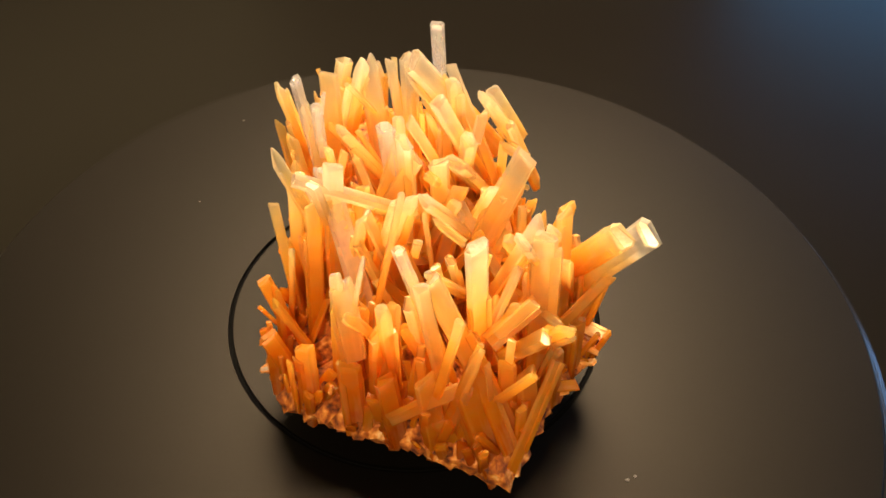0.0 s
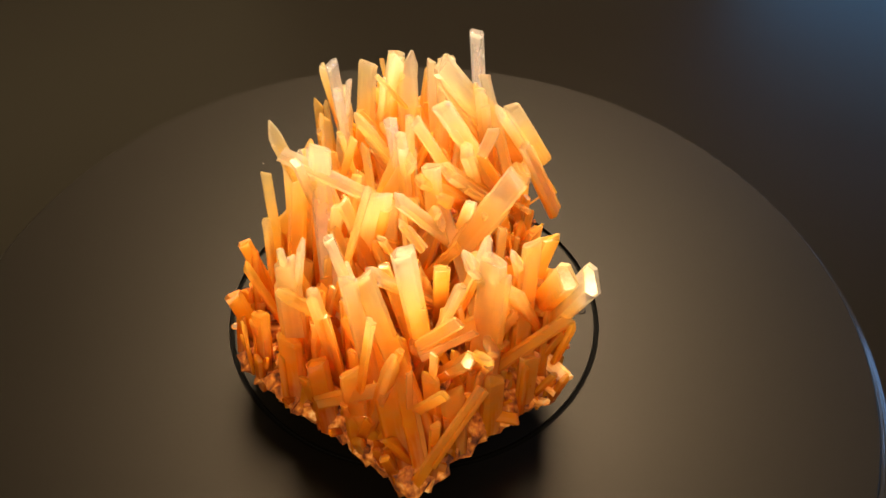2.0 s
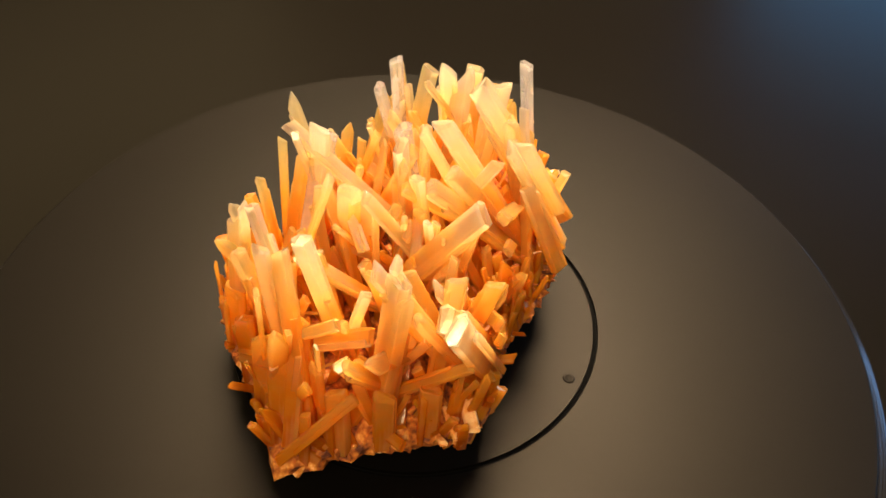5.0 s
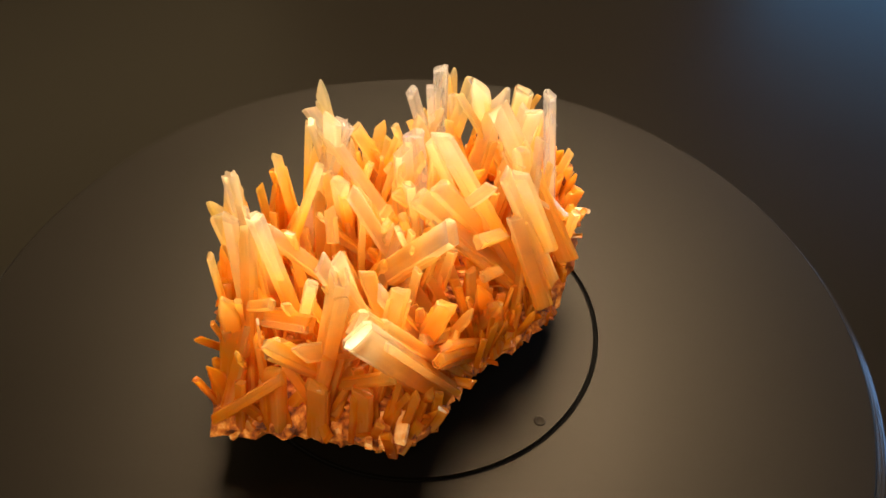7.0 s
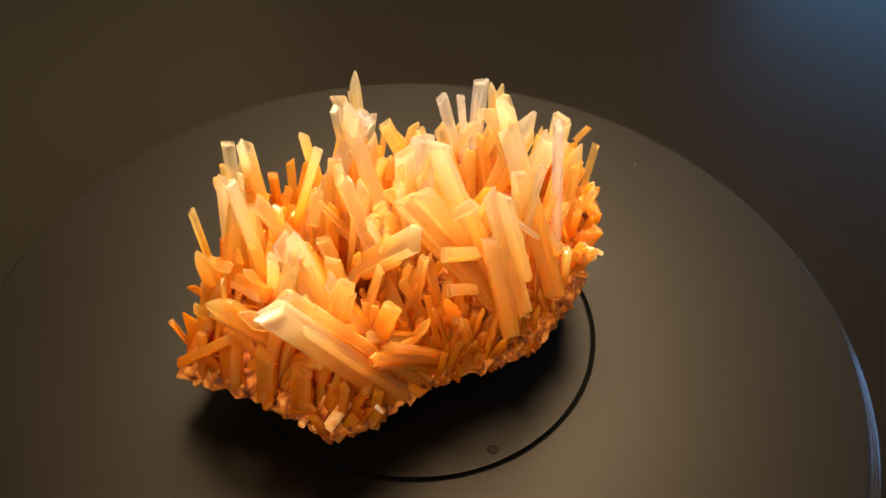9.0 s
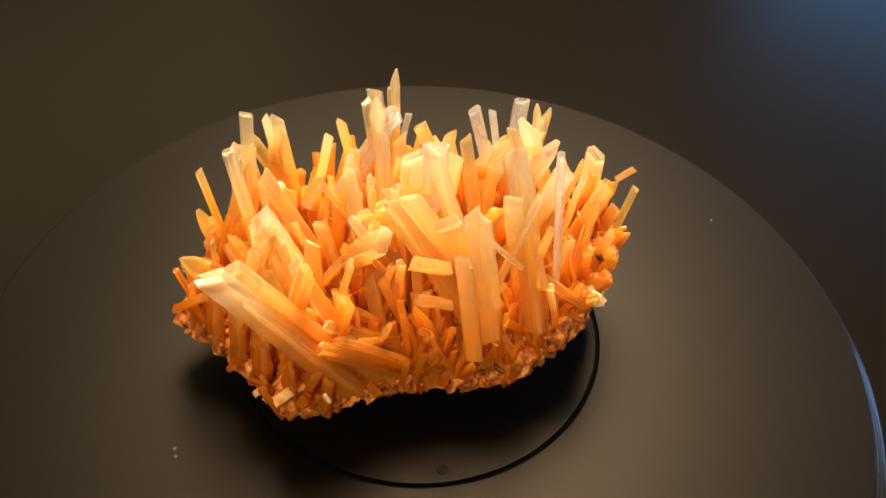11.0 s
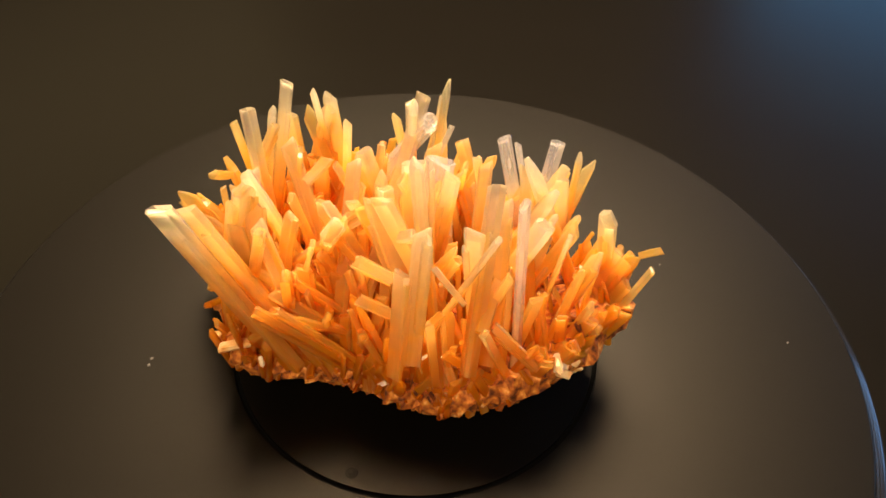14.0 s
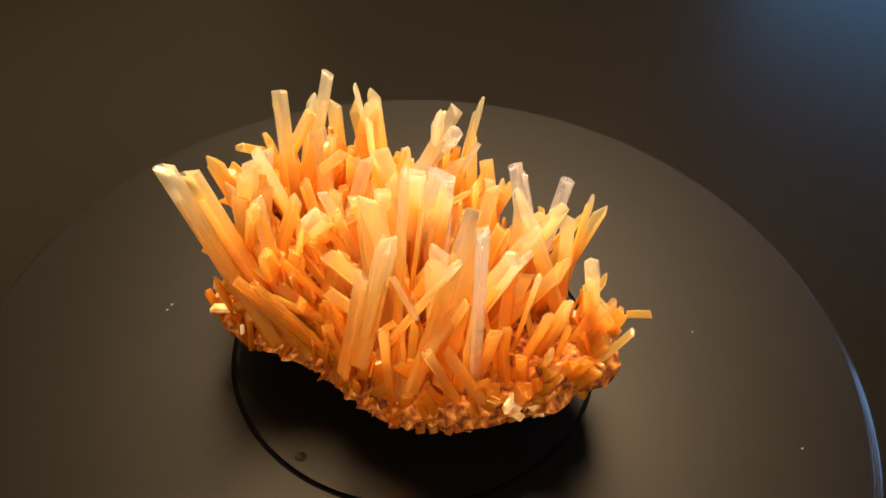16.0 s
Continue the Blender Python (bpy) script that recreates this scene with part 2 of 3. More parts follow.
def matrix():
    bm = bmesh.new()
    steps = 220
    rings = []
    for scale, zf, rough in ((0.0, 0.0, 0), (0.35, 0.0, 0), (0.6, 0.0, 0.0), (0.66, 0.12, 1), (0.84, 0.42, 1.2), (0.95, 0.6, 1.6), (1.0, 0.74, 2.2), (0.99, 0.86, 2.2), (0.94, 1.0, 2.4), (0.8, 1.02, 3.0), (0.6, 1.05, 3.0), (0.3, 1.1, 3.0), (0.0, 1.12, 0)):
        ring = []
        for i in range(steps if scale else 1):
            a = 2 * math.pi * i / steps
            r = reach(a) * scale
            x, y = CX + r * math.cos(a), CY + r * math.sin(a)
            z = rim_height(x, y) * zf
            n = noise.noise_vector(Vector((x, y, z)) * 0.35) * rough * 0.6 + noise.noise_vector(Vector((x, y, z)) * 1.1) * rough * 0.75
            ring.append(bm.verts.new(Vector((x + n.x, y + n.y, max(0.0, z + n.z))) * MM))
        rings.append(ring)
    for a, b in zip(rings, rings[1:]):
        for i in range(steps):
            j = (i + 1) % steps
            if len(a) == 1:
                bm.faces.new((a[0], b[j], b[i]))
            elif len(b) == 1:
                bm.faces.new((a[i], a[j], b[0]))
            else:
                bm.faces.new((a[i], a[j], b[j], b[i]))
    bmesh.ops.recalc_face_normals(bm, faces=bm.faces)
    return part("matrix", bm, ROCK, specimen, "rough brown and cream matrix crust")


matrix()

SECTION = ((-0.5, -0.06), (-0.38, -0.5), (0.34, -0.5), (0.5, 0.04), (0.38, 0.5), (-0.36, 0.5))
TIPS = []


def prism(bm, style, L, w, th, rng, ox=0.0, oy=0.0, cap=0):
    """One crystal blade along z: six-sided, slightly uneven, with a pointed (p), chisel (c) or broken (f, w, t) end."""
    sec = [(x * rng.uniform(0.88, 1.08), y * rng.uniform(0.85, 1.1)) for x, y in SECTION]
    lean = rng.choice((-1, 1))
    if style == "p":
        h = min(L * 0.4, w * rng.uniform(0.7, 1.4))
        levels = [(0, 0.95, 0.95), (0.45 * L, 1.0, 0.98), (L - h, 1.0, 1.0), (L - h * 0.45, 0.62, 0.8), (L, 0.12, 0.5)]
    elif style == "c":
        h = min(L * 0.3, w * rng.uniform(0.25, 0.55))
        levels = [(0, 0.93, 0.93), (0.45 * L, 1.0, 0.97), (L - h, 1.0, 1.0), (L - h * 0.3, 0.94, 0.62), (L, 0.8, 0.2)]
    else:
        h = min(L * 0.2, w * rng.uniform(0.08, 0.25))
        levels = [(0, 0.93, 0.93), (0.45 * L, 1.0, 0.97), (L - h, 1.0, 1.0), (L - h * 0.3, 0.99, 0.97), (L, 0.93, 0.86)]
    rings = []
    for k, (z, s, sy) in enumerate(levels):
        jx, jy = (rng.uniform(-0.04, 0.04) * w, rng.uniform(-0.04, 0.04) * w) if 0 < k < len(levels) - 1 else (0, 0)
        if style == "p" and k >= 3:
            jx += lean * w * (0.16 if k == 3 else 0.24)
        ring = []
        for x, y in sec:
            zz = z
            if k >= 2:
                slope = 0.55 if style == "c" else 0.3 if style == "p" else 0.4
                zz -= max(0, k - 1) / 3 * slope * w * (x * lean + 0.5) * (0.3 if style == "p" and k == 4 else 1)
                if style in "fwt" and k == len(levels) - 1:
                    zz -= rng.uniform(0, 0.35) * w
            ring.append(bm.verts.new((ox + jx + x * w * s, oy + jy + y * th * sy, max(0.0, zz))))
        rings.append(ring)
    for a, b in zip(rings, rings[1:]):
        for i in range(6):
            j = (i + 1) % 6
            bm.faces.new((a[i], a[j], b[j], b[i]))
    bm.faces.new(rings[0][::-1])
    top = bm.faces.new(rings[-1])
    top.material_index = cap
    return rings


def crystal(style, tx, ty, tz, rx, ry, rz, w, face, mat=None, name="crystal"):
    """A crystal from root to tip, all in mm; face: the heading of its broad side, in degrees."""
    rng = random.Random(round(tx * 131 + ty * 37 + tz * 11 + w * 7, 1))
    tip, root = Vector((tx, ty, tz)) * MM, Vector((rx, ry, rz)) * MM
    d = tip - root
    L = d.length
    d.normalize()
    face = radians(face + rng.uniform(-20, 20))
    f = Vector((math.cos(face) * 0.66, math.sin(face) * 0.66, 0.75))
    ax = d.cross(f).normalized()
    ay = d.cross(ax)
    w *= MM
    th = w * rng.uniform(0.38, 0.65)
    m = Matrix((ax, ay, d)).transposed().to_4x4()
    m.translation = root

    def blade(kind, length, wide, thick, ox, oy, main=None):
        bm = bmesh.new()
        prism(bm, kind, length, wide, thick, rng, ox, oy, cap=1 if kind == "w" or (kind == "f" and rng.random() < 0.1) else 0)
        bmesh.ops.recalc_face_normals(bm, faces=bm.faces)
        if wide > 0.0018:
            bmesh.ops.bevel(bm, geom=bm.edges[:], offset=wide * 0.045, segments=1, affect="EDGES", clamp_overlap=True)
        ob = part("side_blade" if main else name, bm, (mat or (CLEAR if kind == "t" else CRYSTAL), FROST), main or specimen)
        # height above the disc over 65 mm, read by the crystal colour ramp
        height_frac = ob.data.attributes.new("height_frac", "FLOAT", "POINT")
        for v, s in zip(ob.data.vertices, height_frac.data):
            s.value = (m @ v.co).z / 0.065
        if not main:
            ob.matrix_local = m
        return ob

    ob = blade(style, L, w, th, 0, 0)
    if style != "t" and name == "crystal":
        side = rng.choice((-1, 1))
        for k in range(2 if w > 0.0042 else 1 if w > 0.0026 else 0):
            blade(rng.choice("cfp"), L * rng.uniform(0.55, 0.96), w * rng.uniform(0.25, 0.5), th * rng.uniform(0.5, 0.9), side * w * rng.uniform(0.22, 0.42), th * rng.uniform(-0.5, 0.5), ob)
            side = -side
    TIPS.append((tx, ty, tz, rx, ry, rz))
    return ob


# the large crystals, one by one: end style, tip, root, width, heading of the broad side
crystal("f", 19.7, -47.3, 44.9, 19.4, -48.3, 15.0, 2.0, -87)
crystal("f", 5.6, -5.1, 57.3, 7.7, -0.8, 14.5, 4.8, -82)
crystal("w", -26.2, -17.0, 61.4, 18.9, -2.2, 30.3, 4.1, 21)
crystal("f", -5.6, 38.5, 56.8, -4.4, 32.4, 15.0, 1.8, -59)
crystal("p", -34.3, 25.7, 56.5, -26.5, 27.3, 17.7, 2.6, -71)
crystal("w", 11.8, -42.4, 67.4, 15.9, -34.8, 14.0, 4.8, -83)
crystal("t", -23.0, 9.5, 61.1, -24.3, 21.3, 14.3, 3.6, 13)
crystal("f", -33.6, -26.0, 40.0, -29.6, -23.6, 16.4, 3.6, -64)
crystal("f", 8.8, -52.3, 56.8, 2.2, -50.9, 14.3, 2.2, 37)
crystal("f", 14.5, 31.9, 40.7, 11.2, 42.6, 29.9, 2.6, 7)
crystal("p", -35.8, 28.5, 55.0, -29.1, 25.4, 33.4, 3.1, 29)
crystal("p", -35.6, 23.2, 47.7, -27.5, 9.1, 16.1, 2.7, -70)
crystal("c", 17.8, -13.7, 56.5, 7.1, 0.2, 14.2, 2.7, 54)
crystal("c", -22.6, -15.5, 54.2, -23.4, -25.0, 17.8, 4.0, -70)
crystal("c", -2.4, -22.8, 63.4, -13.1, -36.2, 14.2, 2.5, 26)
crystal("w", -3.0, -43.0, 66.9, 10.5, -43.3, 16.9, 3.6, 32)
crystal("c", 1.2, -4.2, 57.6, -19.0, 1.2, 14.6, 4.1, -81)
crystal("c", -16.4, 3.2, 53.5, -26.1, -6.4, 15.2, 2.2, -49)
crystal("c", -1.7, -18.7, 58.3, -12.0, -13.9, 14.1, 6.6, -78)
crystal("c", -14.9, -40.1, 55.2, -12.3, -44.8, 35.6, 5.2, -70)
crystal("p", -12.6, -47.8, 52.1, -8.5, -24.5, 14.2, 4.1, 53)
crystal("c", -31.0, -15.7, 53.8, -28.2, -20.2, 26.3, 2.5, -67)
crystal("c", 12.7, -1.7, 60.7, 12.8, 29.6, 14.1, 5.0, -18)
crystal("c", -3.5, 3.6, 55.6, -16.1, -8.9, 16.8, 3.5, -79)
crystal("f", 21.4, 23.0, 45.2, 23.4, 21.4, 42.7, 1.7, 45)
crystal("f", 8.5, -6.6, 50.2, 32.3, -37.0, 19.0, 2.9, -54)
crystal("p", -15.1, -40.8, 58.3, -17.4, -36.9, 14.4, 4.1, 29)
crystal("f", 34.2, -15.5, 34.4, 32.4, -1.1, 14.8, 2.8, -15)
crystal("c", 3.3, -39.3, 54.5, 16.6, -9.8, 14.2, 4.6, 32)
crystal("f", 27.4, 3.0, 42.0, 22.7, 11.1, 36.4, 2.9, 53)
crystal("t", 5.5, 31.7, 70.9, 9.3, 37.0, 14.0, 3.5, -84)
crystal("f", 13.8, 32.9, 37.4, 10.9, 43.1, 29.3, 2.8, 39)
crystal("c", 16.0, 13.7, 62.3, 30.5, 21.1, 34.5, 4.4, 15)
crystal("p", -11.9, 22.5, 66.8, -22.4, 38.8, 15.8, 5.0, -55)
crystal("w", -21.7, -18.3, 61.0, -13.3, -11.2, 14.1, 2.9, 45)
crystal("t", -21.7, 14.3, 61.6, -29.7, 20.6, 16.5, 2.0, -20)
crystal("c", 32.6, -19.3, 55.2, 34.2, -28.2, 23.6, 4.6, -61)
crystal("c", 1.2, -18.2, 56.8, 30.6, -2.4, 16.5, 3.9, -10)
crystal("f", 24.3, -44.3, 53.2, 16.6, -47.7, 46.4, 2.8, -90)
crystal("c", 19.6, -22.3, 49.7, 39.0, -17.4, 16.5, 4.1, -10)
crystal("f", 26.0, 1.5, 52.4, 23.0, 10.3, 48.8, 3.6, 53)
crystal("c", 18.0, 16.5, 62.6, 28.2, 21.3, 43.6, 4.0, -88)
crystal("c", -17.0, 19.6, 61.1, 5.9, 40.0, 16.5, 3.4, 36)
crystal("c", 10.9, -9.0, 52.8, 2.2, -0.0, 17.4, 4.5, -84)
crystal("p", -26.0, -26.9, 50.8, -30.1, -22.4, 16.5, 2.9, -6)
crystal("c", 35.9, -10.0, 48.9, 28.7, -18.8, 14.2, 4.8, -18)
crystal("c", 21.4, -33.3, 59.3, 39.2, -17.6, 16.5, 5.1, 34)
crystal("w", 2.8, -42.2, 57.7, 21.9, -53.6, 16.9, 5.0, -78)
crystal("c", 26.9, -29.6, 59.2, 27.6, -39.1, 23.1, 6.3, -91)
crystal("f", 0.9, 42.5, 38.4, -2.5, 42.3, 15.0, 2.8, 32)
crystal("f", -28.4, 53.8, 43.4, -25.6, 49.0, 40.8, 1.9, -2)
crystal("c", 3.3, -8.0, 54.5, 16.1, 27.1, 16.2, 4.1, 49)
crystal("t", -29.5, 21.5, 61.2, -22.9, 18.2, 17.1, 4.0, 8)
crystal("f", -19.0, 41.5, 54.6, -26.8, 42.3, 17.2, 5.4, -28)
crystal("p", -30.7, -12.5, 65.4, -13.7, -9.3, 14.1, 3.4, -68)
crystal("p", -9.6, -41.3, 62.0, -17.6, -40.5, 14.5, 2.6, -1)
crystal("c", 31.3, -30.7, 50.7, 38.8, -14.0, 14.6, 4.9, 62)
crystal("f", -0.8, 21.3, 67.1, 22.9, 31.3, 31.2, 6.0, -81)
crystal("c", 0.9, -45.4, 59.9, 6.2, -47.2, 29.6, 3.8, -40)
crystal("c", 25.4, -28.8, 46.2, 29.1, -39.3, 18.8, 5.4, -55)
crystal("c", 25.9, -30.6, 62.6, 14.0, -19.5, 14.4, 3.9, -7)
crystal("c", 30.1, -24.1, 53.7, 33.0, -7.1, 16.5, 4.0, 32)
crystal("t", -20.3, -9.5, 59.8, -5.9, -37.3, 14.5, 5.8, -45)
crystal("c", 3.8, -23.9, 55.9, 10.7, -26.3, 50.8, 3.0, 27)
crystal("c", -28.0, 24.4, 53.2, -27.5, 27.2, 26.9, 3.9, 32)
crystal("c", 4.3, 2.8, 68.7, 23.9, 24.2, 16.5, 5.0, -82)
crystal("f", 6.9, 28.2, 46.9, 18.9, 31.8, 41.7, 3.3, 39)
crystal("f", 19.5, 18.7, 55.3, 18.0, 26.4, 46.9, 1.6, 46)
crystal("c", 16.4, 11.8, 58.7, 14.6, 5.9, 53.2, 3.4, -61)
crystal("f", -21.9, 27.3, 60.0, -19.6, 11.0, 17.4, 5.2, -75)
crystal("c", 9.2, -5.8, 56.7, 22.8, 26.6, 16.5, 6.6, 22)
crystal("c", -11.1, -19.7, 53.2, -17.5, -22.5, 16.3, 3.2, -45)
crystal("c", -2.1, 22.8, 62.7, 15.8, 32.3, 27.4, 4.7, 10)
crystal("c", -5.9, -46.8, 54.9, -4.6, -41.0, 15.0, 4.4, 1)
crystal("f", 26.5, -3.7, 59.0, 15.5, -15.0, 40.5, 6.8, -60)
crystal("w", 46.5, -35.5, 63.5, 37.0, -10.0, 17.0, 6.6, -22)
crystal("w", 42.0, -33.5, 61.0, 33.0, -7.0, 17.0, 7.0, -22)
crystal("p", 13.7, -51.5, 48.3, 6.3, -50.7, 16.7, 5.0, -2)
crystal("p", 30.6, -49.2, 50.6, 24.2, -29.3, 16.9, 4.5, 65)
crystal("c", 9.5, -43.0, 43.5, 20.5, -58.0, 20.0, 4.3, -80)
crystal("p", 21.3, -41.6, 49.6, 14.5, -32.1, 17.1, 2.4, -7)
crystal("c", 21.8, -34.8, 53.4, 11.7, -39.5, 16.4, 3.0, -10)
crystal("f", 15.2, -27.9, 48.9, 12.6, -18.9, 16.7, 3.8, -57)
crystal("c", -17.3, -14.1, 64.2, -19.0, -16.9, 16.6, 5.2, -49)
crystal("c", -2.2, -13.3, 51.8, -2.7, -13.2, 16.3, 4.9, -54)
crystal("p", -26.7, -11.9, 56.0, -28.9, -11.5, 16.9, 3.6, -74)
crystal("f", 16.1, -9.2, 52.3, 16.7, -13.1, 17.0, 2.3, -62)
crystal("c", -20.3, -9.2, 52.6, -11.3, -7.9, 17.1, 4.8, 43)
crystal("t", -26.3, -7.9, 55.0, -9.5, -15.3, 16.5, 1.8, 14)
crystal("f", -2.3, -2.7, 60.9, 0.4, -3.3, 17.3, 6.2, 46)
crystal("c", -1.6, 3.4, 62.2, 16.9, 16.7, 16.8, 3.2, -84)
crystal("p", 30.6, 6.7, 35.3, 23.7, 4.1, 16.4, 3.6, -70)
crystal("c", -4.1, 7.6, 60.9, -0.6, 2.6, 16.6, 4.2, 42)
crystal("f", 23.0, 13.2, 54.0, 33.0, 18.0, 30.0, 4.2, -31)
crystal("c", 9.4, 22.3, 61.6, 12.6, 30.0, 16.6, 5.1, 6)
crystal("f", 8.8, 28.6, 61.3, 28.2, 12.8, 16.5, 2.9, -89)
crystal("p", -12.6, 30.9, 62.4, -4.5, 12.0, 17.0, 6.2, -82)
crystal("c", 8.9, 32.4, 52.8, 14.6, 26.5, 31.0, 2.2, 38)
crystal("f", -2.3, 33.8, 60.8, 0.4, 17.8, 17.0, 5.3, 1)
crystal("c", -6.7, 34.1, 59.4, 0.9, 16.4, 16.8, 2.7, -84)
crystal("f", -22.2, 54.2, 42.1, -10.1, 45.7, 16.6, 2.3, -34)
crystal("f", 26.1, -37.2, 45.0, 15.5, -44.5, 40.0, 4.2, -60)
crystal("f", 10.0, -51.5, 34.0, -5.0, -52.0, 23.0, 3.2, -70)
crystal("f", 20.3, -62.0, 18.0, 30.0, -46.5, 36.5, 2.8, -60)
crystal("f", 46.5, -27.5, 20.5, 38.0, -21.0, 20.0, 3.6, -40, CRUST)
crystal("f", 44.5, -30.0, 18.0, 37.0, -26.0, 19.0, 2.6, -40, CRUST)
crystal("t", -6.8, 2.2, 61.6, -2.0, 6.0, 16.0, 7.2, 10)

# broad blades that stand on the near edge of the matrix
crystal("c", 10.0, -50.0, 36.0, 16.5, -58.0, 15.0, 6.6, -80)
crystal("c", 2.0, -49.0, 36.0, 5.5, -54.5, 13.0, 5.8, -80)
crystal("f", -6.0, -48.5, 34.0, -3.0, -51.5, 13.0, 5.0, -90)
crystal("c", 23.5, -46.5, 34.0, 26.0, -49.0, 14.0, 5.4, -45)
crystal("c", 31.0, -39.0, 33.0, 32.0, -41.5, 14.0, 5.4, -45)
crystal("f", 37.0, -31.0, 32.0, 37.5, -33.0, 14.0, 5.0, -35)
crystal("c", -14.0, -45.0, 36.0, -13.0, -48.0, 14.0, 5.4, -95)
crystal("c", -23.5, -39.0, 34.0, -23.5, -42.5, 14.0, 5.0, -110)

# ---- shorter crystals that fill the cluster ----
rng = random.Random(11)
LARGE = list(TIPS)


def nearest(x, y):
    return sorted(LARGE, key=lambda c: (c[0] - x) ** 2 + (c[1] - y) ** 2)[:3]


def place_on_matrix(inset):
    a, u = rng.uniform(0, 2 * math.pi), math.sqrt(rng.random())
    r = reach(a) * u * inset
    return CX + r * math.cos(a), CY + r * math.sin(a), u


for i in range(150):
    x, y, u = place_on_matrix(0.9)
    near = nearest(x * 1.15, y * 1.1)
    top = sum(c[2] for c in near) / 3
    lean = Vector((0, 0, 0))
    for c in near:
        lean += (Vector(c[:3]) - Vector(c[3:])).normalized()
    lean = (lean.normalized() + Vector((rng.gauss(0, 0.22), rng.gauss(0, 0.22), 0))).normalized()
    if lean.z < 0.45:
        lean.z = 0.45
        lean.normalize()
    root = Vector((x, y, rim_height(x, y) - 2))
    h = (top - root.z) * rng.uniform(0.5, 0.88)
    tip = root + lean * (h / max(0.5, lean.z))
    far = math.atan2(tip.y - CY, tip.x - CX)
    over = math.hypot(tip.x - CX, tip.y - CY) / reach(far)
    if over > 0.98:
        tip.x, tip.y = CX + (tip.x - CX) * 0.98 / over, CY + (tip.y - CY) * 0.98 / over
    crystal(rng.choice("cccffp"), *tip, *root, rng.uniform(2.0, 4.6), rng.uniform(-120, 60))
for i in range(26):
    x, y, u = place_on_matrix(0.72)
    root = Vector((x, y, rim_height(x, y) + rng.uniform(0, 14)))
    way = Vector((rng.gauss(0, 1), rng.gauss(0, 1), rng.uniform(0.1, 0.9))).normalized()
    crystal("f", *(root + way * rng.uniform(8, 17)), *root, rng.uniform(0.5, 1.2), rng.uniform(-120, 60), None, "needle")

for i in range(120):
    a = rng.uniform(0, 2 * math.pi)
    r = reach(a) * rng.uniform(0.72, 0.93)
    x, y = CX + r * math.cos(a), CY + r * math.sin(a)
    root = Vector((x, y, rim_height(x, y) - 4))
    lean = Vector((math.cos(a) * rng.uniform(-0.5, 0.06) + rng.gauss(0, 0.16), math.sin(a) * rng.uniform(-0.5, 0.06) + rng.gauss(0, 0.18), 1)).normalized()
    crystal(rng.choice("ccffp"), *(root + lean * rng.uniform(11, 29)), *root, rng.uniform(1.3, 3.0), math.degrees(a), None, "short_crystal")
for i in range(210):
    a = rng.uniform(0, 2 * math.pi)
    r = reach(a) * rng.uniform(0.9, 0.985)
    x, y = CX + r * math.cos(a), CY + r * math.sin(a)
    root = Vector((x, y, rim_height(x, y) * rng.uniform(0.55, 0.8)))
    lean = Vector((math.cos(a) * rng.uniform(-0.45, 0.05) + rng.gauss(0, 0.24), math.sin(a) * rng.uniform(-0.45, 0.05) + rng.gauss(0, 0.3), 1)).normalized()
    crystal(rng.choice("cffp"), *(root + lean * rng.uniform(8, 19)), *root, rng.uniform(1.4, 3.6), math.degrees(a), None, "short_crystal")
# thick crystals on the high far end
for i in range(26):
    u = rng.random()
    x, y = 12 - 38 * u + rng.gauss(0, 1.5), 42 + 9 * math.sin(u * 2.6) + rng.gauss(0, 1.2)
    root = Vector((x * 0.85, y * 0.84, 15))
    way = (Vector((x, y, 32 + 8 * u + rng.uniform(-7, 5))) - root)
    crystal(rng.choice("ccfp"), *(root + way), *root, rng.uniform(2.6, 5.0), rng.uniform(0, 90), None, "short_crystal")

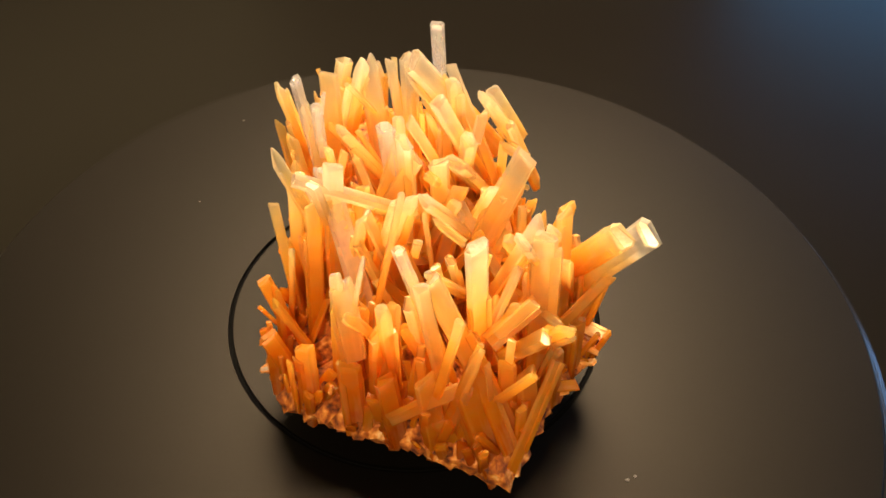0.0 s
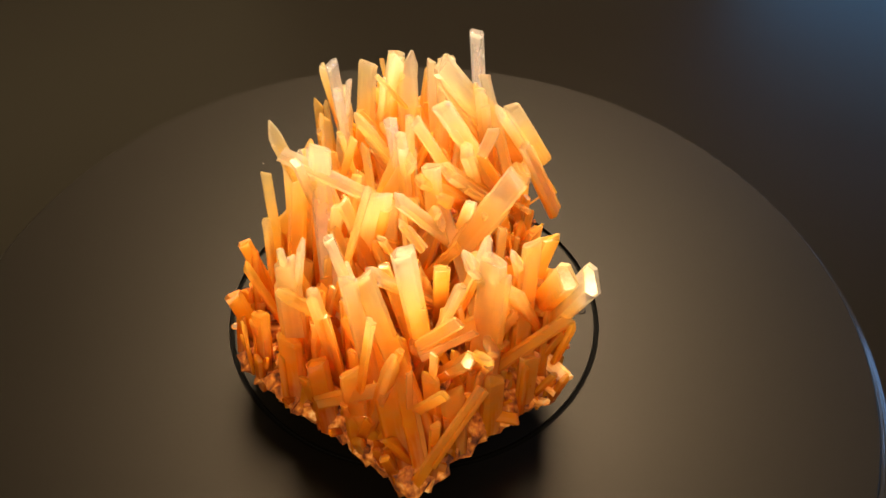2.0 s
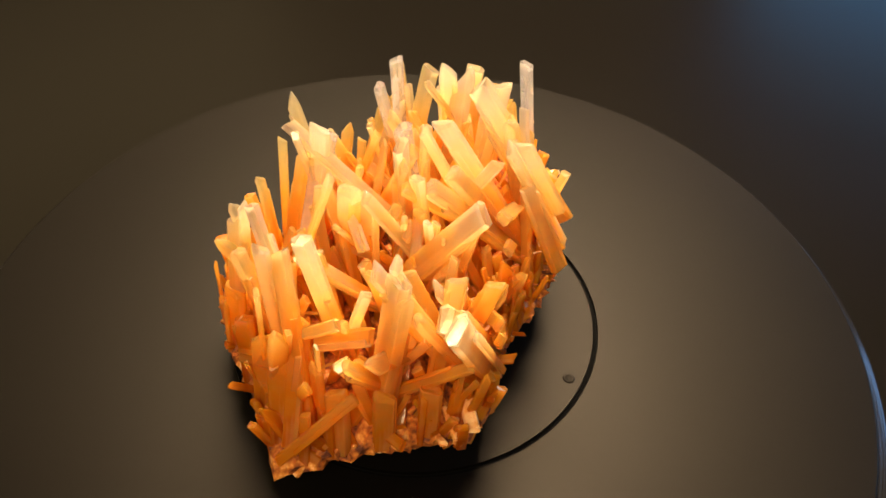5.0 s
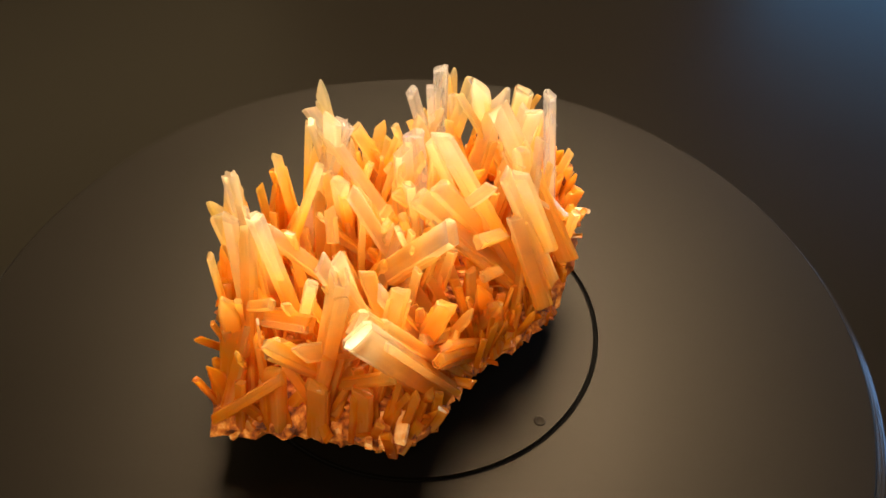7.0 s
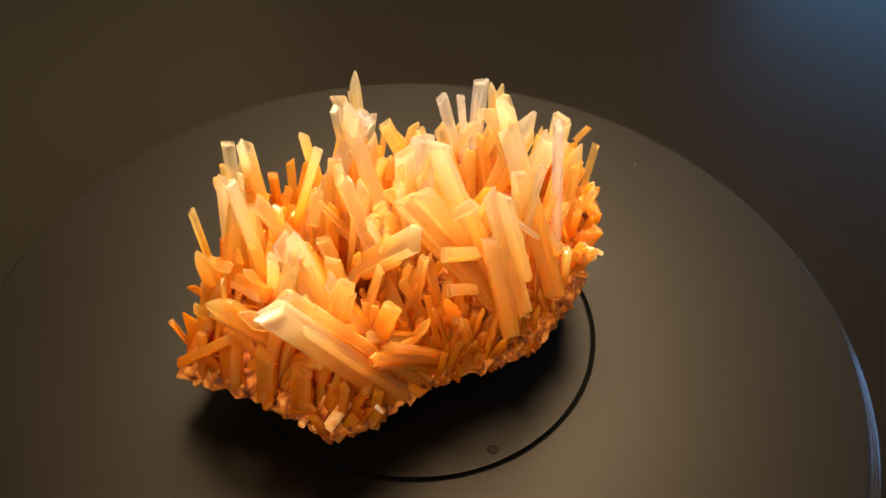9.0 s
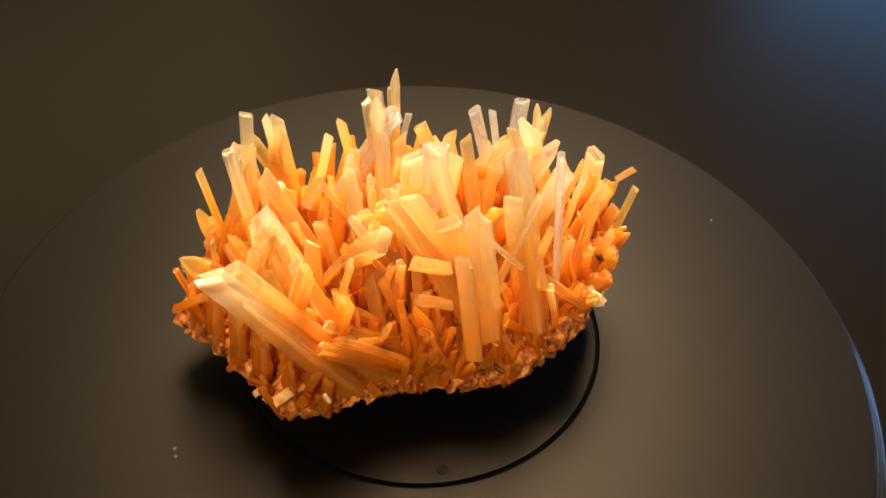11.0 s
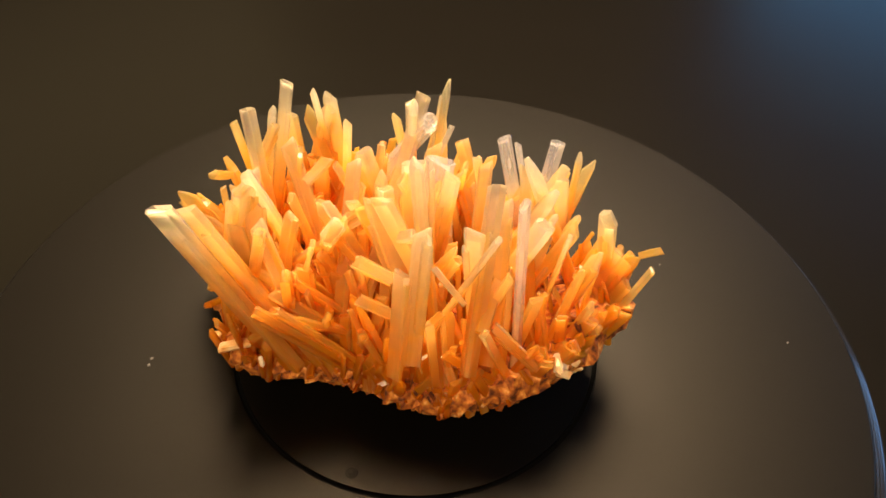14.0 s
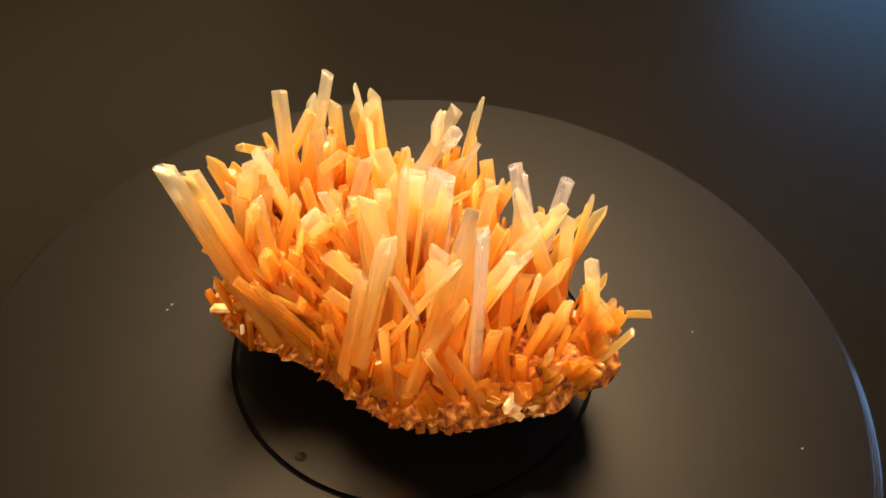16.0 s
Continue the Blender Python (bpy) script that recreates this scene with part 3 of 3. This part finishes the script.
# ---- broken stubs and crust along the edge ----
for i in range(130):
    a = rng.uniform(0, 2 * math.pi)
    r = reach(a) * rng.uniform(0.86, 0.98)
    x, y = CX + r * math.cos(a), CY + r * math.sin(a)
    root = Vector((x, y, rim_height(x, y) * rng.uniform(0.7, 1.1)))
    out = Vector((math.cos(a), math.sin(a), 0))
    way = (out * rng.uniform(-0.3, 0.7) + Vector((rng.gauss(0, 0.5), rng.gauss(0, 0.5), rng.uniform(0.15, 1.2)))).normalized()
    crystal(rng.choice("ffc"), *(root + way * rng.uniform(2.0, 6.5)), *(root - way * 2.0), rng.uniform(0.9, 2.9), math.degrees(a), rng.choice((CRUST, ROCK, CRYSTAL, CRYSTAL, CRYSTAL)), "shard")
# pale knobs on the far corner of the crust
for i in range(26):
    u = rng.random()
    root = Vector((-4 + 10 * u, 45 + rng.uniform(-2, 1), 17 + 9 * u + rng.uniform(-2, 3)))
    way = Vector((rng.uniform(-0.2, 0.6), rng.uniform(0.1, 0.9), rng.uniform(0.1, 1.0))).normalized()
    crystal(rng.choice("fc"), *(root + way * rng.uniform(2.5, 5.5)), *(root - way), rng.uniform(1.6, 3.6), rng.uniform(30, 110), CREAM, "shard")


def rubble(count):
    """Crumbs of crust too small to pick apart."""
    bm = bmesh.new()
    for _ in range(count):
        a = rng.uniform(0, 2 * math.pi)
        r = reach(a) * rng.uniform(0.88, 0.97)
        x, y = CX + r * math.cos(a), CY + r * math.sin(a)
        z = rim_height(x, y) * rng.uniform(0.64, 1.0)
        s = rng.uniform(0.3, 0.85)
        made = bmesh.ops.create_icosphere(bm, subdivisions=1, radius=s * MM)["verts"]
        turn = Euler((rng.uniform(0, 6), rng.uniform(0, 6), rng.uniform(0, 6))).to_matrix()
        for v in made:
            v.co = turn @ Vector((v.co.x * rng.uniform(0.8, 1.6), v.co.y * rng.uniform(0.6, 1.2), v.co.z * rng.uniform(0.5, 1.0))) + Vector((x, y, z)) * MM
    return tagged(part("rubble", bm, CRUST, specimen), "fine crumbs of cream crust", kind="stuff")


rubble(120)


def motions():
    rows = [(t, pose(0, 0, 0, 0, 0, SPIN * t)) for t in range(17)]
    walk(turntable, rows)
    walk(specimen, rows)


motions()
